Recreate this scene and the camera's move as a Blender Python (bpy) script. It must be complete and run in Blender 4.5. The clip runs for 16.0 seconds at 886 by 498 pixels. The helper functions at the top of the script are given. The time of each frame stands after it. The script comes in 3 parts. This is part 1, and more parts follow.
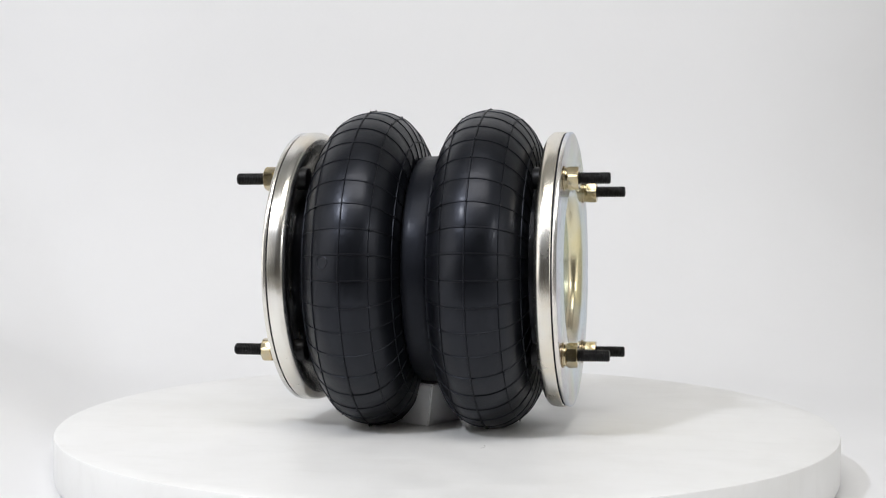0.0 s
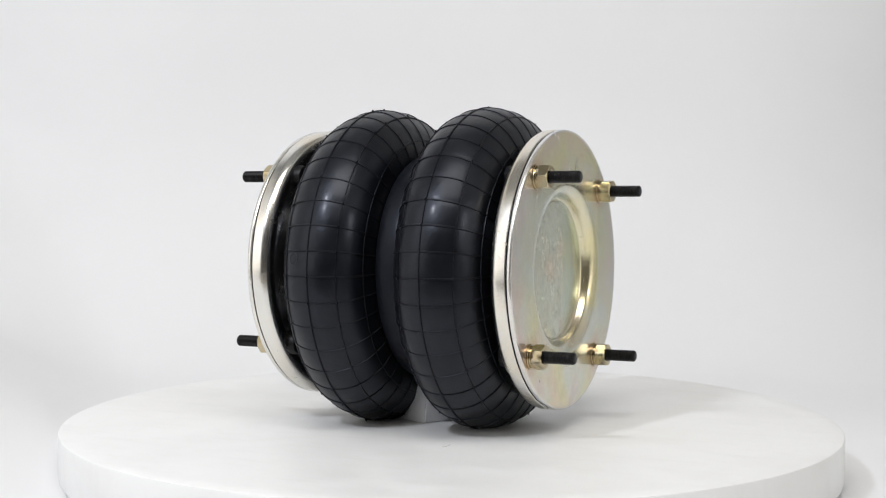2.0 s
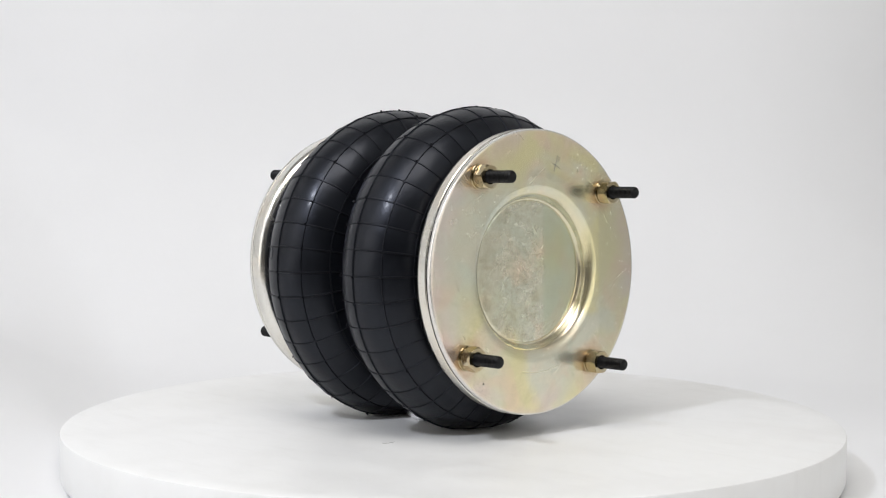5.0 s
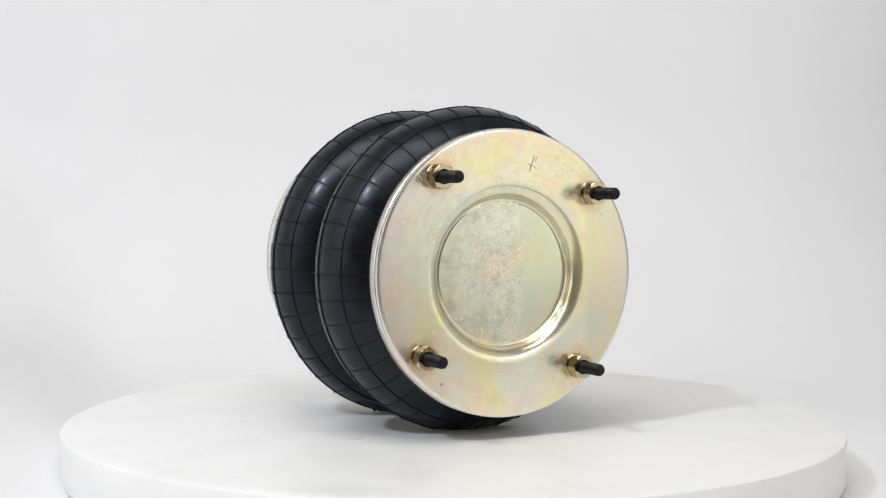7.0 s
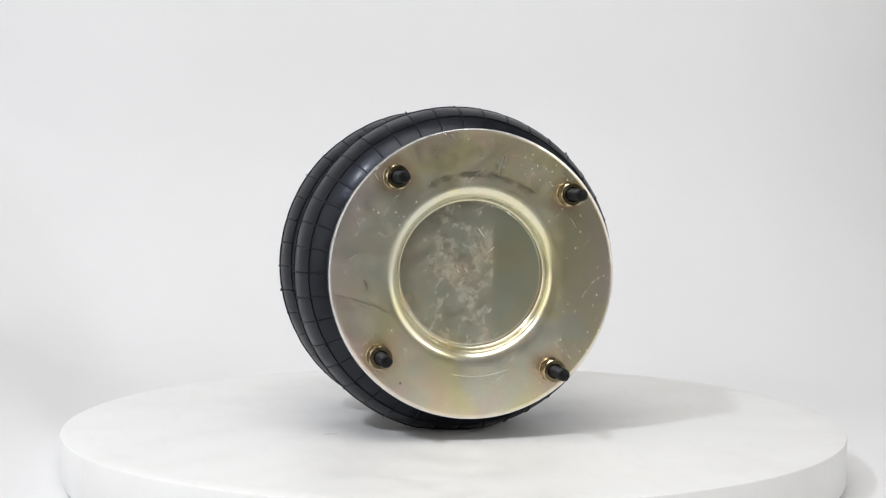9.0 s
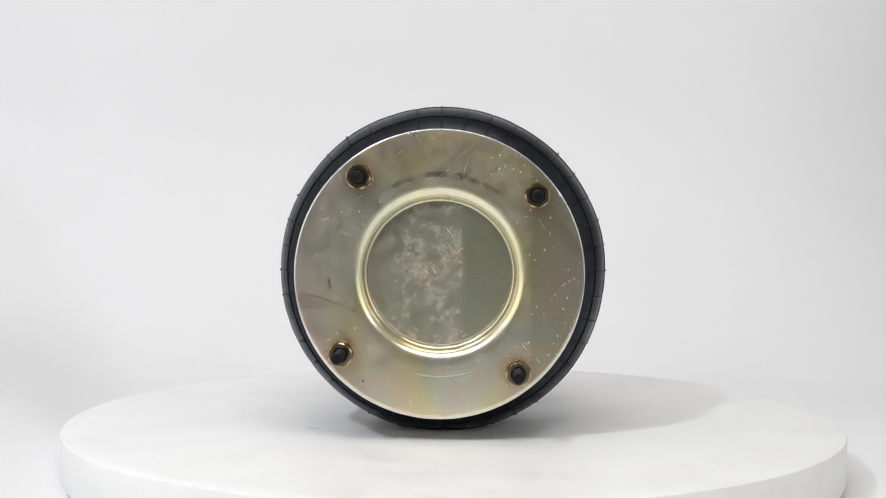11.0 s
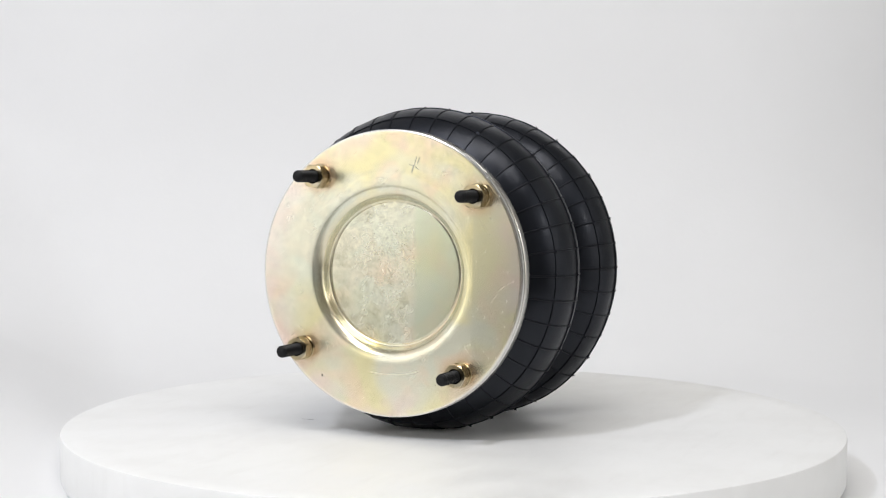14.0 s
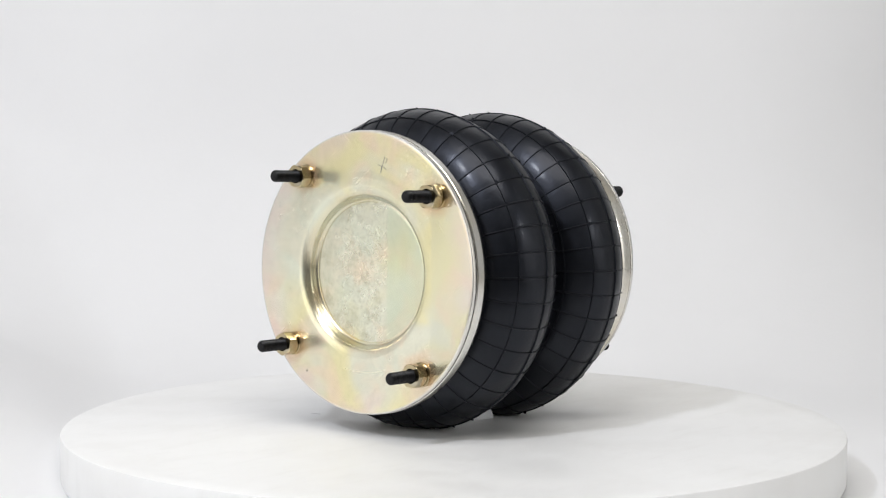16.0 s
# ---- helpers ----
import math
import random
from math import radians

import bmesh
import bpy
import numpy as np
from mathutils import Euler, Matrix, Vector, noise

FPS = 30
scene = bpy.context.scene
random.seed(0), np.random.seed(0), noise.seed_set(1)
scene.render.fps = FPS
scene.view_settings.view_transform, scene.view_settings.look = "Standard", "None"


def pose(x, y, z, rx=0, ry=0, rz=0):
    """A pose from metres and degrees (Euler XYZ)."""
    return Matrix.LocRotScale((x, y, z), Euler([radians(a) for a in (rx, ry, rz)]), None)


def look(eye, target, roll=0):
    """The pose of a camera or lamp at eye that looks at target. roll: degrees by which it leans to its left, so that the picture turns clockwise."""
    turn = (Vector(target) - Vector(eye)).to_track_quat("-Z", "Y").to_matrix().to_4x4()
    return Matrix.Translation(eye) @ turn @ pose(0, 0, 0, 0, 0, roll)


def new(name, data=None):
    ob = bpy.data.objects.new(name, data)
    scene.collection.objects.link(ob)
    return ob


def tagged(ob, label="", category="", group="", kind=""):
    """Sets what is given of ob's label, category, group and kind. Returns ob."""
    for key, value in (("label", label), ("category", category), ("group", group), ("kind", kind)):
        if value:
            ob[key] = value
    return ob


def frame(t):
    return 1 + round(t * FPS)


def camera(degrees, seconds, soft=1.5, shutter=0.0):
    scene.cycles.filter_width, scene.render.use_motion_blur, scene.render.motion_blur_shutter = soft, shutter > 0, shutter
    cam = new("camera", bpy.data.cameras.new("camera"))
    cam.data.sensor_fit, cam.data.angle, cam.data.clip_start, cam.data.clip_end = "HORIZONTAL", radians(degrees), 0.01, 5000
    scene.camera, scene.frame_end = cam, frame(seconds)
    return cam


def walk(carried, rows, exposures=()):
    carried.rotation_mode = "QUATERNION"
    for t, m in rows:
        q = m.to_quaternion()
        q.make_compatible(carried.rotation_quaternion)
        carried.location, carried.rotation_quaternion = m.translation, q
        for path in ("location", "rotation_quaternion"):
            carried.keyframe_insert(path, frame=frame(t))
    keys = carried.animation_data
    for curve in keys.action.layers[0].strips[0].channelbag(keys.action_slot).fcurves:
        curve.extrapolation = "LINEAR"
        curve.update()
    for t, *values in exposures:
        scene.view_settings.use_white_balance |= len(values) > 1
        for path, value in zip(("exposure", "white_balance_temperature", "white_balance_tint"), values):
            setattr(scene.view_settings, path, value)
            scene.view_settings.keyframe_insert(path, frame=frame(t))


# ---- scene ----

# ---------------------------------------------------------------- camera
cam = camera(31.709, 16.0, soft=1.15)


def view(yaw, pitch):
    """Camera on its stand: yaw to the right of +y, pitch downwards, in degrees."""
    return pose(0.0062, -1.342, 0.2298, 90 - pitch, 0, -yaw) @ pose(0, 0, 0, 0, 0, 0.182)


walk(cam, [
    (0.0, view(-0.433, 3.450)), (0.2, view(-0.508, 3.470)), (0.5, view(-0.533, 3.485)), (1.0, view(-0.533, 3.495)),
    (1.5, view(-0.558, 3.500)), (2.5, view(-0.593, 3.520)), (3.5, view(-0.613, 3.525)), (5.0, view(-0.640, 3.525)),
    (7.0, view(-0.658, 3.525)), (9.0, view(-0.658, 3.510)), (12.5, view(-0.658, 3.490)), (16.0, view(-0.658, 3.460))])

TURN_START, TURN_RATE = -10.9, -7.335      # degrees, degrees per second
scene.view_settings.exposure = 0.41

# ---------------------------------------------------------------- light
world = bpy.data.worlds.new("studio_air")
scene.world = world
world.use_nodes = True
world.node_tree.nodes["Background"].inputs[0].default_value = (0.9, 0.95, 1.0, 1)
world.node_tree.nodes["Background"].inputs[1].default_value = 0.05


def softbox(name, eye, target, w, h, watts, colour):
    lamp = bpy.data.lights.new(name, "AREA")
    lamp.shape, lamp.size, lamp.size_y, lamp.energy, lamp.color = "RECTANGLE", w, h, watts, colour
    ob = new(name, lamp)
    ob.matrix_world = look(eye, target)
    return ob


softbox("key_light", (-0.98, -1.30, 1.65), (0, 0, 0.1), 0.13, 0.13, 14.4, (0.88, 0.915, 1.0))
softbox("small_light", (1.27, -1.22, 0.91), (0, 0, 0.15), 0.06, 0.16, 1.8, (0.95, 0.97, 1.0))
softbox("ceiling_light", (0.05, -1.00, 1.95), (0.05, 0.40, 0.25), 1.5, 0.9, 17.4, (1.0, 0.975, 0.945))
# unseen fill lamps, added for the bright sides that the plates mirror
softbox("west_fill", (-1.40, -1.26, 0.50), (0, -1.44, 0.25), 1.56, 1.0, 3.15, (1.0, 0.965, 0.93))
softbox("east_fill", (1.42, -1.16, 0.45), (0, -1.36, 0.25), 1.42, 0.9, 2.3, (1.0, 0.965, 0.92))


# ---------------------------------------------------------------- materials
class Mat:
    """A Principled material and short ways to wire its nodes."""

    def __init__(self, name, colour, rough, metal=0.0, **more):
        self.m = bpy.data.materials.new(name)
        self.m.use_nodes = True
        self.nt = self.m.node_tree
        self.b = self.nt.nodes["Principled BSDF"]
        self.b.inputs["Base Color"].default_value = (*colour, 1)
        self.b.inputs["Roughness"].default_value = rough
        self.b.inputs["Metallic"].default_value = metal
        for k, v in more.items():
            self.b.inputs[k.replace("_", " ")].default_value = v
        self.co = self.nt.nodes.new("ShaderNodeTexCoord").outputs["Object"]

    def put(self, socket, v):
        if isinstance(v, bpy.types.NodeSocket):
            self.nt.links.new(v, socket)
        else:
            socket.default_value = v

    def math(self, op, a, b=0.0, clamp=False):
        n = self.nt.nodes.new("ShaderNodeMath")
        n.operation, n.use_clamp = op, clamp
        self.put(n.inputs[0], a)
        self.put(n.inputs[1], b)
        return n.outputs[0]

    def noise(self, scale, detail=4.0, rough=0.55, stretch=None, distortion=0.0):
        n = self.nt.nodes.new("ShaderNodeTexNoise")
        n.inputs["Scale"].default_value, n.inputs["Detail"].default_value = scale, detail
        n.inputs["Roughness"].default_value, n.inputs["Distortion"].default_value = rough, distortion
        v = self.co
        if stretch:
            m = self.nt.nodes.new("ShaderNodeMapping")
            m.inputs["Scale"].default_value = stretch
            self.nt.links.new(v, m.inputs["Vector"])
            v = m.outputs[0]
        self.nt.links.new(v, n.inputs["Vector"])
        return n.outputs["Fac"]

    def ramp(self, v, lo, hi, a=0.0, b=1.0):
        n = self.nt.nodes.new("ShaderNodeMapRange")
        n.interpolation_type = "SMOOTHSTEP"
        self.put(n.inputs[0], v)
        for k, x in enumerate((lo, hi, a, b)):
            n.inputs[k + 1].default_value = x
        return n.outputs[0]

    def mix(self, fac, a, b, how="MIX"):
        n = self.nt.nodes.new("ShaderNodeMix")
        n.data_type, n.blend_type = "RGBA", how
        self.put(n.inputs["Factor"], fac)
        for k, c in ((6, a), (7, b)):
            self.put(n.inputs[k], (*c, 1) if isinstance(c, tuple) else c)
        return n.outputs[2]

    def axes(self):
        n = self.nt.nodes.new("ShaderNodeSeparateXYZ")
        self.nt.links.new(self.co, n.inputs[0])
        return n.outputs

    def colour(self, v):
        self.put(self.b.inputs["Base Color"], v)
        return self

    def rough(self, v):
        self.put(self.b.inputs["Roughness"], v)
        return self

    def bump(self, v, metres, strength=1.0):
        n = self.nt.nodes.new("ShaderNodeBump")
        n.inputs["Strength"].default_value, n.inputs["Distance"].default_value = strength, metres
        self.nt.links.new(v, n.inputs["Height"])
        self.nt.links.new(n.outputs[0], self.b.inputs["Normal"])
        return self


def paint(name, colour, rough, spread=0.03):
    m = Mat(name, colour, rough)
    dark = tuple(c * (1 - spread) for c in colour)
    m.colour(m.mix(m.ramp(m.noise(2.2, 5), 0.35, 0.65), colour, dark))
    m.bump(m.noise(160, 3), 0.0004, 0.25)
    return m.m


MAT_WALL = paint("white_wall_paint", (0.82, 0.82, 0.825), 0.75)
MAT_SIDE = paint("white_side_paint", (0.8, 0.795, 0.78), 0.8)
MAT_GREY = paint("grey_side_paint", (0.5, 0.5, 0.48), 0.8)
MAT_CEILING = paint("grey_ceiling_paint", (0.3, 0.3, 0.29), 0.8)
# dark colour stands in for the lack of light behind the camera
MAT_DARK = paint("unlit_room_dark", (0.21, 0.20, 0.18), 0.7, 0.3)


def make_disc_top():
    m = Mat("white_laminate", (0.82, 0.82, 0.81), 0.38)
    smudge = m.ramp(m.noise(9, 6, 0.6), 0.42, 0.7)
    streak = m.ramp(m.noise(14, 4, 0.6, (1, 5, 1)), 0.5, 0.75)
    c = m.mix(m.math("MULTIPLY", smudge, 0.55), (0.83, 0.83, 0.82), (0.765, 0.76, 0.745))
    m.colour(m.mix(m.math("MULTIPLY", streak, 0.3), c, (0.74, 0.735, 0.72)))
    m.rough(m.ramp(m.noise(20, 5), 0.3, 0.7, 0.33, 0.5))
    return m.bump(m.noise(300, 2), 0.0002, 0.12).m


MAT_DISC = make_disc_top()


def make_rubber(name="black_moulded_rubber", base=(0.0027, 0.0031, 0.0043), gloss=0.33, rough=0.37, coat=0.12):
    m = Mat(name, base, rough, Specular_IOR_Level=gloss, Coat_Weight=coat, Coat_Roughness=0.19, Specular_Tint=(0.79, 0.84, 1.0, 1.0), Coat_Tint=(0.9, 0.93, 1.0, 1.0))
    worn = m.ramp(m.noise(26, 6, 0.65), 0.45, 0.75)
    dust = m.ramp(m.noise(70, 4), 0.5, 0.8)
    c = m.mix(m.math("MULTIPLY", worn, 0.8), base, tuple(k * 1.7 for k in base))
    m.colour(m.mix(m.math("MULTIPLY", dust, 0.35), c, tuple(k * 2.0 for k in base)))
    m.rough(m.math("ADD", m.ramp(m.noise(32, 5), 0.3, 0.75, rough - 0.06, rough + 0.10), m.math("MULTIPLY", dust, 0.08)))
    relief = m.math("ADD", m.noise(420, 3), m.math("MULTIPLY", m.noise(55, 4, 0.6), 2.6))
    return m.bump(relief, 0.0004, 0.28).m


MAT_RUBBER = make_rubber()
MAT_RIB = make_rubber("matt_rib_rubber", (0.0036, 0.0040, 0.0052), 0.30, 0.46, 0.0)
MAT_HOOP = make_rubber("black_hoop_rubber", (0.005, 0.0057, 0.0080), 0.20, 0.42, 0.04)


def make_zinc():
    """Yellow-passivated zinc on a pressed plate: cloudy tints, stains, fine scratches and pits."""
    m = Mat("yellow_zinc_plating", (0.8, 0.76, 0.62), 0.27, 1.0, Specular_Tint=(0.70, 0.80, 1.0, 1.0))
    x, y, z = m.axes()
    clouds, tint, green = m.noise(13, 4, 0.5, distortion=0.6), m.noise(24, 3, 0.5, distortion=0.7), m.noise(11, 3)
    c = m.mix(m.ramp(clouds, 0.38, 0.62), (0.86, 0.79, 0.47), (0.82, 0.81, 0.66))
    c = m.mix(m.ramp(tint, 0.45, 0.62, 0, 0.65), c, (0.92, 0.72, 0.53))
    c = m.mix(m.ramp(green, 0.45, 0.65, 0, 0.6), c, (0.72, 0.76, 0.62))
    r = m.math("SQRT", m.math("ADD", m.math("MULTIPLY", y, y), m.math("MULTIPLY", z, z)))
    rim = m.math("MULTIPLY", m.ramp(r, 0.088, 0.112), m.ramp(m.noise(17, 3, 0.5, distortion=0.8), 0.38, 0.56))
    c = m.mix(m.math("MULTIPLY", rim, 0.45), c, (0.84, 0.65, 0.66))
    # coating boundaries that run straight down the plate
    inner = m.math("LESS_THAN", r, 0.0572)
    band = m.ramp(y, 0.016, 0.0205)
    c = m.mix(m.math("MULTIPLY", m.math("MULTIPLY", inner, band), 0.34), c, (0.54, 0.67, 0.46))
    outer = m.math("GREATER_THAN", r, 0.071)
    c = m.mix(m.math("MULTIPLY", m.math("MULTIPLY", outer, m.ramp(y, 0.0715, 0.0745)), 0.3), c, (0.55, 0.57, 0.48))
    # brown-gold tint round each nut
    ca, sa = math.cos(radians(5.73)), math.sin(radians(5.73))
    u = m.math("ABSOLUTE", m.math("SUBTRACT", m.math("MULTIPLY", y, ca), m.math("MULTIPLY", z, sa)))
    w = m.math("ABSOLUTE", m.math("ADD", m.math("MULTIPLY", y, sa), m.math("MULTIPLY", z, ca)))
    u, w = m.math("SUBTRACT", u, 0.0707), m.math("SUBTRACT", w, 0.0707)
    halo = m.math("SQRT", m.math("ADD", m.math("MULTIPLY", u, u), m.math("MULTIPLY", w, w)))
    halo = m.math("MULTIPLY", m.ramp(halo, 0.020, 0.009), m.ramp(m.noise(55, 3, 0.6), 0.32, 0.60))
    c = m.mix(m.math("MULTIPLY", halo, 0.6), c, (0.66, 0.43, 0.25))
    # gold painted into the pressed groove for the warm reflection along its wall
    groove = m.math("MULTIPLY", m.ramp(r, 0.0570, 0.0590), m.ramp(r, 0.0680, 0.0635))
    c = m.mix(m.math("MULTIPLY", groove, 0.3), c, (0.74, 0.60, 0.36))
    # mottled cloudy stain on the recessed centre
    blot = m.math("MULTIPLY", m.math("MULTIPLY", inner, m.ramp(y, 0.020, 0.004, 0.25, 1.0)), m.ramp(m.noise(95, 7, 0.8, distortion=0.3), 0.47, 0.62))
    c = m.mix(m.math("MULTIPLY", blot, 0.42), c, (0.42, 0.39, 0.26))
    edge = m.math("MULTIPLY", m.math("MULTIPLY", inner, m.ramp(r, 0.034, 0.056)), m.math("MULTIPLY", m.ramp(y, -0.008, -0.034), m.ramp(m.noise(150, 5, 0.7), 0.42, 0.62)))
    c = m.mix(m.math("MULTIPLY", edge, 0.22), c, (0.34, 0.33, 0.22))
    # smeared dark arc above the recess
    ragged = m.ramp(m.noise(140, 5, 0.75), 0.36, 0.62)
    arc = m.math("MULTIPLY", m.ramp(m.math("ABSOLUTE", m.math("SUBTRACT", r, 0.0795)), 0.0028, 0.0018),
                 m.math("MULTIPLY", m.math("GREATER_THAN", z, 0.064), ragged))
    c = m.mix(m.math("MULTIPLY", arc, 0.12), c, (0.30, 0.30, 0.25))
    # one long wavering scratch
    line = m.math("ADD", m.math("ADD", z, 0.0145), m.math("MULTIPLY", m.math("ADD", y, 0.108), 0.36))
    line = m.math("ADD", line, m.math("MULTIPLY", m.math("SUBTRACT", m.noise(45, 2), 0.5), 0.014))
    scr = m.math("MULTIPLY", m.ramp(m.math("ABSOLUTE", line), 0.0007, 0.0003), m.math("MULTIPLY", m.math("LESS_THAN", y, -0.062), outer))
    c = m.mix(m.math("MULTIPLY", scr, 0.18), c, (0.30, 0.29, 0.25))
    nick = m.math("ADD", m.math("ADD", y, 0.087), m.math("MULTIPLY", m.math("ADD", z, 0.007), 0.3))
    nick = m.math("MULTIPLY", m.ramp(m.math("ABSOLUTE", nick), 0.0011, 0.0004), m.ramp(m.math("ABSOLUTE", m.math("ADD", z, 0.007)), 0.0050, 0.0030))
    c = m.mix(m.math("MULTIPLY", nick, 0.25), c, (0.24, 0.24, 0.20))
    # bright pits and short nicks, denser on one side
    turn = m.nt.nodes.new("ShaderNodeMapping")
    turn.inputs["Rotation"].default_value, turn.inputs["Scale"].default_value = (radians(28), 0, 0), (1, 1.0, 0.45)
    m.nt.links.new(m.co, turn.inputs["Vector"])
    v = m.nt.nodes.new("ShaderNodeTexVoronoi")
    v.inputs["Scale"].default_value = 340
    m.nt.links.new(turn.outputs[0], v.inputs["Vector"])
    pit = m.math("MULTIPLY", m.ramp(v.outputs["Distance"], 0.16, 0.07), m.ramp(m.noise(150, 2), 0.43, 0.51))
    side_a = m.ramp(m.math("SUBTRACT", y, m.math("MULTIPLY", z, 0.1)), 0.052, 0.075)
    da, db = m.math("ADD", y, 0.052), m.math("SUBTRACT", z, 0.048)
    side_b = m.ramp(m.math("SQRT", m.math("ADD", m.math("MULTIPLY", da, da), m.math("MULTIPLY", db, db))), 0.034, 0.018)
    dc, dd = m.math("SUBTRACT", y, 0.056), m.math("SUBTRACT", z, 0.085)
    side_c = m.ramp(m.math("SQRT", m.math("ADD", m.math("MULTIPLY", dc, dc), m.math("MULTIPLY", dd, dd))), 0.026, 0.014)
    pit = m.math("MULTIPLY", pit, m.math("MAXIMUM", m.math("MAXIMUM", side_a, m.math("MAXIMUM", side_b, side_c)), m.ramp(m.noise(20, 2), 0.6, 0.66)))
    pit = m.math("MULTIPLY", pit, outer)
    arc2 = m.math("MULTIPLY", m.ramp(m.math("ABSOLUTE", m.math("SUBTRACT", r, 0.0812)), 0.0005, 0.0002),
                  m.math("MULTIPLY", m.math("LESS_THAN", z, -0.07), m.ramp(m.noise(30, 2), 0.45, 0.55)))
    # hairline scratches in two directions, in patches
    hairs = []
    for tilt, seed in ((34, 0.3), (-52, 1.7)):
        n = m.nt.nodes.new("ShaderNodeMapping")
        n.inputs["Location"].default_value = (0, seed, seed)
        n.vector_type = "TEXTURE"
        n.inputs["Rotation"].default_value, n.inputs["Scale"].default_value = (radians(tilt), 0, 0), (1, 1.0, 11.0)
        m.nt.links.new(m.co, n.inputs["Vector"])
        k = m.nt.nodes.new("ShaderNodeTexNoise")
        k.inputs["Scale"].default_value, k.inputs["Detail"].default_value = 640, 1.0
        m.nt.links.new(n.outputs[0], k.inputs["Vector"])
        hairs.append(m.ramp(k.outputs["Fac"], 0.72, 0.77))
    hair = m.math("MULTIPLY", m.math("MAXIMUM", hairs[0], hairs[1]), m.ramp(m.noise(32, 3), 0.44, 0.60))
    light = m.math("MAXIMUM", m.math("MAXIMUM", pit, m.math("MULTIPLY", hair, 0.25)), m.math("MULTIPLY", arc2, 0.5))
    c = m.mix(m.math("MULTIPLY", light, 0.35), c, (0.90, 0.86, 0.74))
    # bare silver on the turned edge, and one dark speck
    c = m.mix(m.ramp(r, 0.1130, 0.1148, 0, 0.85), c, (0.80, 0.785, 0.75))
    sy, sz = m.math("ADD", y, 0.060), m.math("ADD", z, 0.085)
    speck = m.math("SQRT", m.math("ADD", m.math("MULTIPLY", sy, sy), m.math("MULTIPLY", sz, sz)))
    c = m.mix(m.ramp(speck, 0.0012, 0.0006), c, (0.06, 0.06, 0.05))
    # a dull whitish film in clouds, which shows only where the bare plating mirrors something dark
    film = m.math("ADD", m.math("MULTIPLY", m.noise(24, 5, 0.6, distortion=0.4), 0.35), m.math("MULTIPLY", m.noise(82, 7, 0.82), 0.65))
    middle = m.math("MULTIPLY", m.ramp(y, -0.060, -0.012, 0.35, 1.0), m.ramp(y, 0.016, 0.0205, 1.0, 0.22))
    film_in = m.math("MULTIPLY", m.math("MULTIPLY", inner, middle), m.ramp(film, 0.40, 0.61))
    film_out = m.math("MULTIPLY", m.math("SUBTRACT", 1.0, inner), m.ramp(film, 0.36, 0.66))
    film_out = m.math("MULTIPLY", m.math("MULTIPLY", film_out, m.math("SUBTRACT", 1.0, groove)), m.ramp(y, 0.0715, 0.0745, 1.0, 0.3))
    m.colour(m.mix(m.math("MULTIPLY", film_in, 0.12), c, (0.72, 0.66, 0.44)))
    haze = m.math("ADD", 0.12, m.math("ADD", m.math("MULTIPLY", film_in, 0.24), m.math("MULTIPLY", film_out, 0.16)))
    fine = m.ramp(m.noise(170, 4, 0.7), 0.45, 0.65)
    rough = m.math("ADD", 0.205, m.math("ADD", m.math("MULTIPLY", m.math("ADD", film_in, film_out), 0.05), m.math("MULTIPLY", fine, 0.012)))
    rough = m.math("ADD", rough, m.math("MULTIPLY", groove, 0.03))
    smooth = m.math("MAXIMUM", arc, m.math("MAXIMUM", scr, nick))
    rough = m.math("SUBTRACT", rough, m.math("MULTIPLY", smooth, 0.05))
    m.rough(m.math("ADD", rough, m.math("MULTIPLY", light, 0.32)))
    haze = m.math("ADD", haze, m.math("MULTIPLY", light, 0.25))
    m.put(m.b.inputs["Metallic"], m.math("SUBTRACT", 1.0, m.math("MULTIPLY", haze, m.math("SUBTRACT", 1.0, m.math("MULTIPLY", smooth, 0.7)))))
    relief = m.math("SUBTRACT", m.math("MULTIPLY", m.noise(60, 2, 0.5), 0.03), m.math("MULTIPLY", pit, 0.6))
    return m.bump(relief, 0.00012, 0.5).m


MAT_ZINC = make_zinc()


def make_ring():
    m = Mat("bright_zinc_plating", (0.80, 0.78, 0.72), 0.30, 1.0)
    c = m.mix(m.ramp(m.noise(18, 4), 0.4, 0.65), (0.80, 0.785, 0.74), (0.80, 0.74, 0.63))
    m.colour(c)
    m.rough(m.ramp(m.noise(40, 5), 0.3, 0.7, 0.20, 0.28))
    return m.m


MAT_RING = make_ring()


def make_nut():
    m = Mat("gold_zinc_plating", (0.66, 0.53, 0.31), 0.22, 1.0)
    c = m.mix(m.ramp(m.noise(110, 4), 0.4, 0.65), (0.53, 0.44, 0.27), (0.52, 0.47, 0.35))
    m.colour(m.mix(m.ramp(m.noise(60, 3), 0.55, 0.75, 0, 0.5), c, (0.60, 0.42, 0.28)))
    m.rough(m.ramp(m.noise(150, 4), 0.3, 0.7, 0.10, 0.22))
    return m.m


MAT_NUT = make_nut()


def make_bolt():
    m = Mat("black_oxide_steel", (0.02, 0.02, 0.021), 0.42, 0.6)
    m.colour(m.mix(m.ramp(m.noise(240, 4), 0.5, 0.8), (0.009, 0.009, 0.010), (0.036, 0.036, 0.037)))
    return m.m


MAT_BOLT = make_bolt()


def make_foam():
    m = Mat("white_foam", (0.93, 0.93, 0.95), 0.7, Subsurface_Weight=0.2, Subsurface_Radius=(1.0, 1.0, 1.0), Subsurface_Scale=0.006)
    m.colour(m.mix(m.ramp(m.noise(60, 4), 0.4, 0.7), (0.95, 0.95, 0.97), (0.91, 0.91, 0.93)))
    return m.bump(m.noise(240, 4), 0.0006, 0.5).m


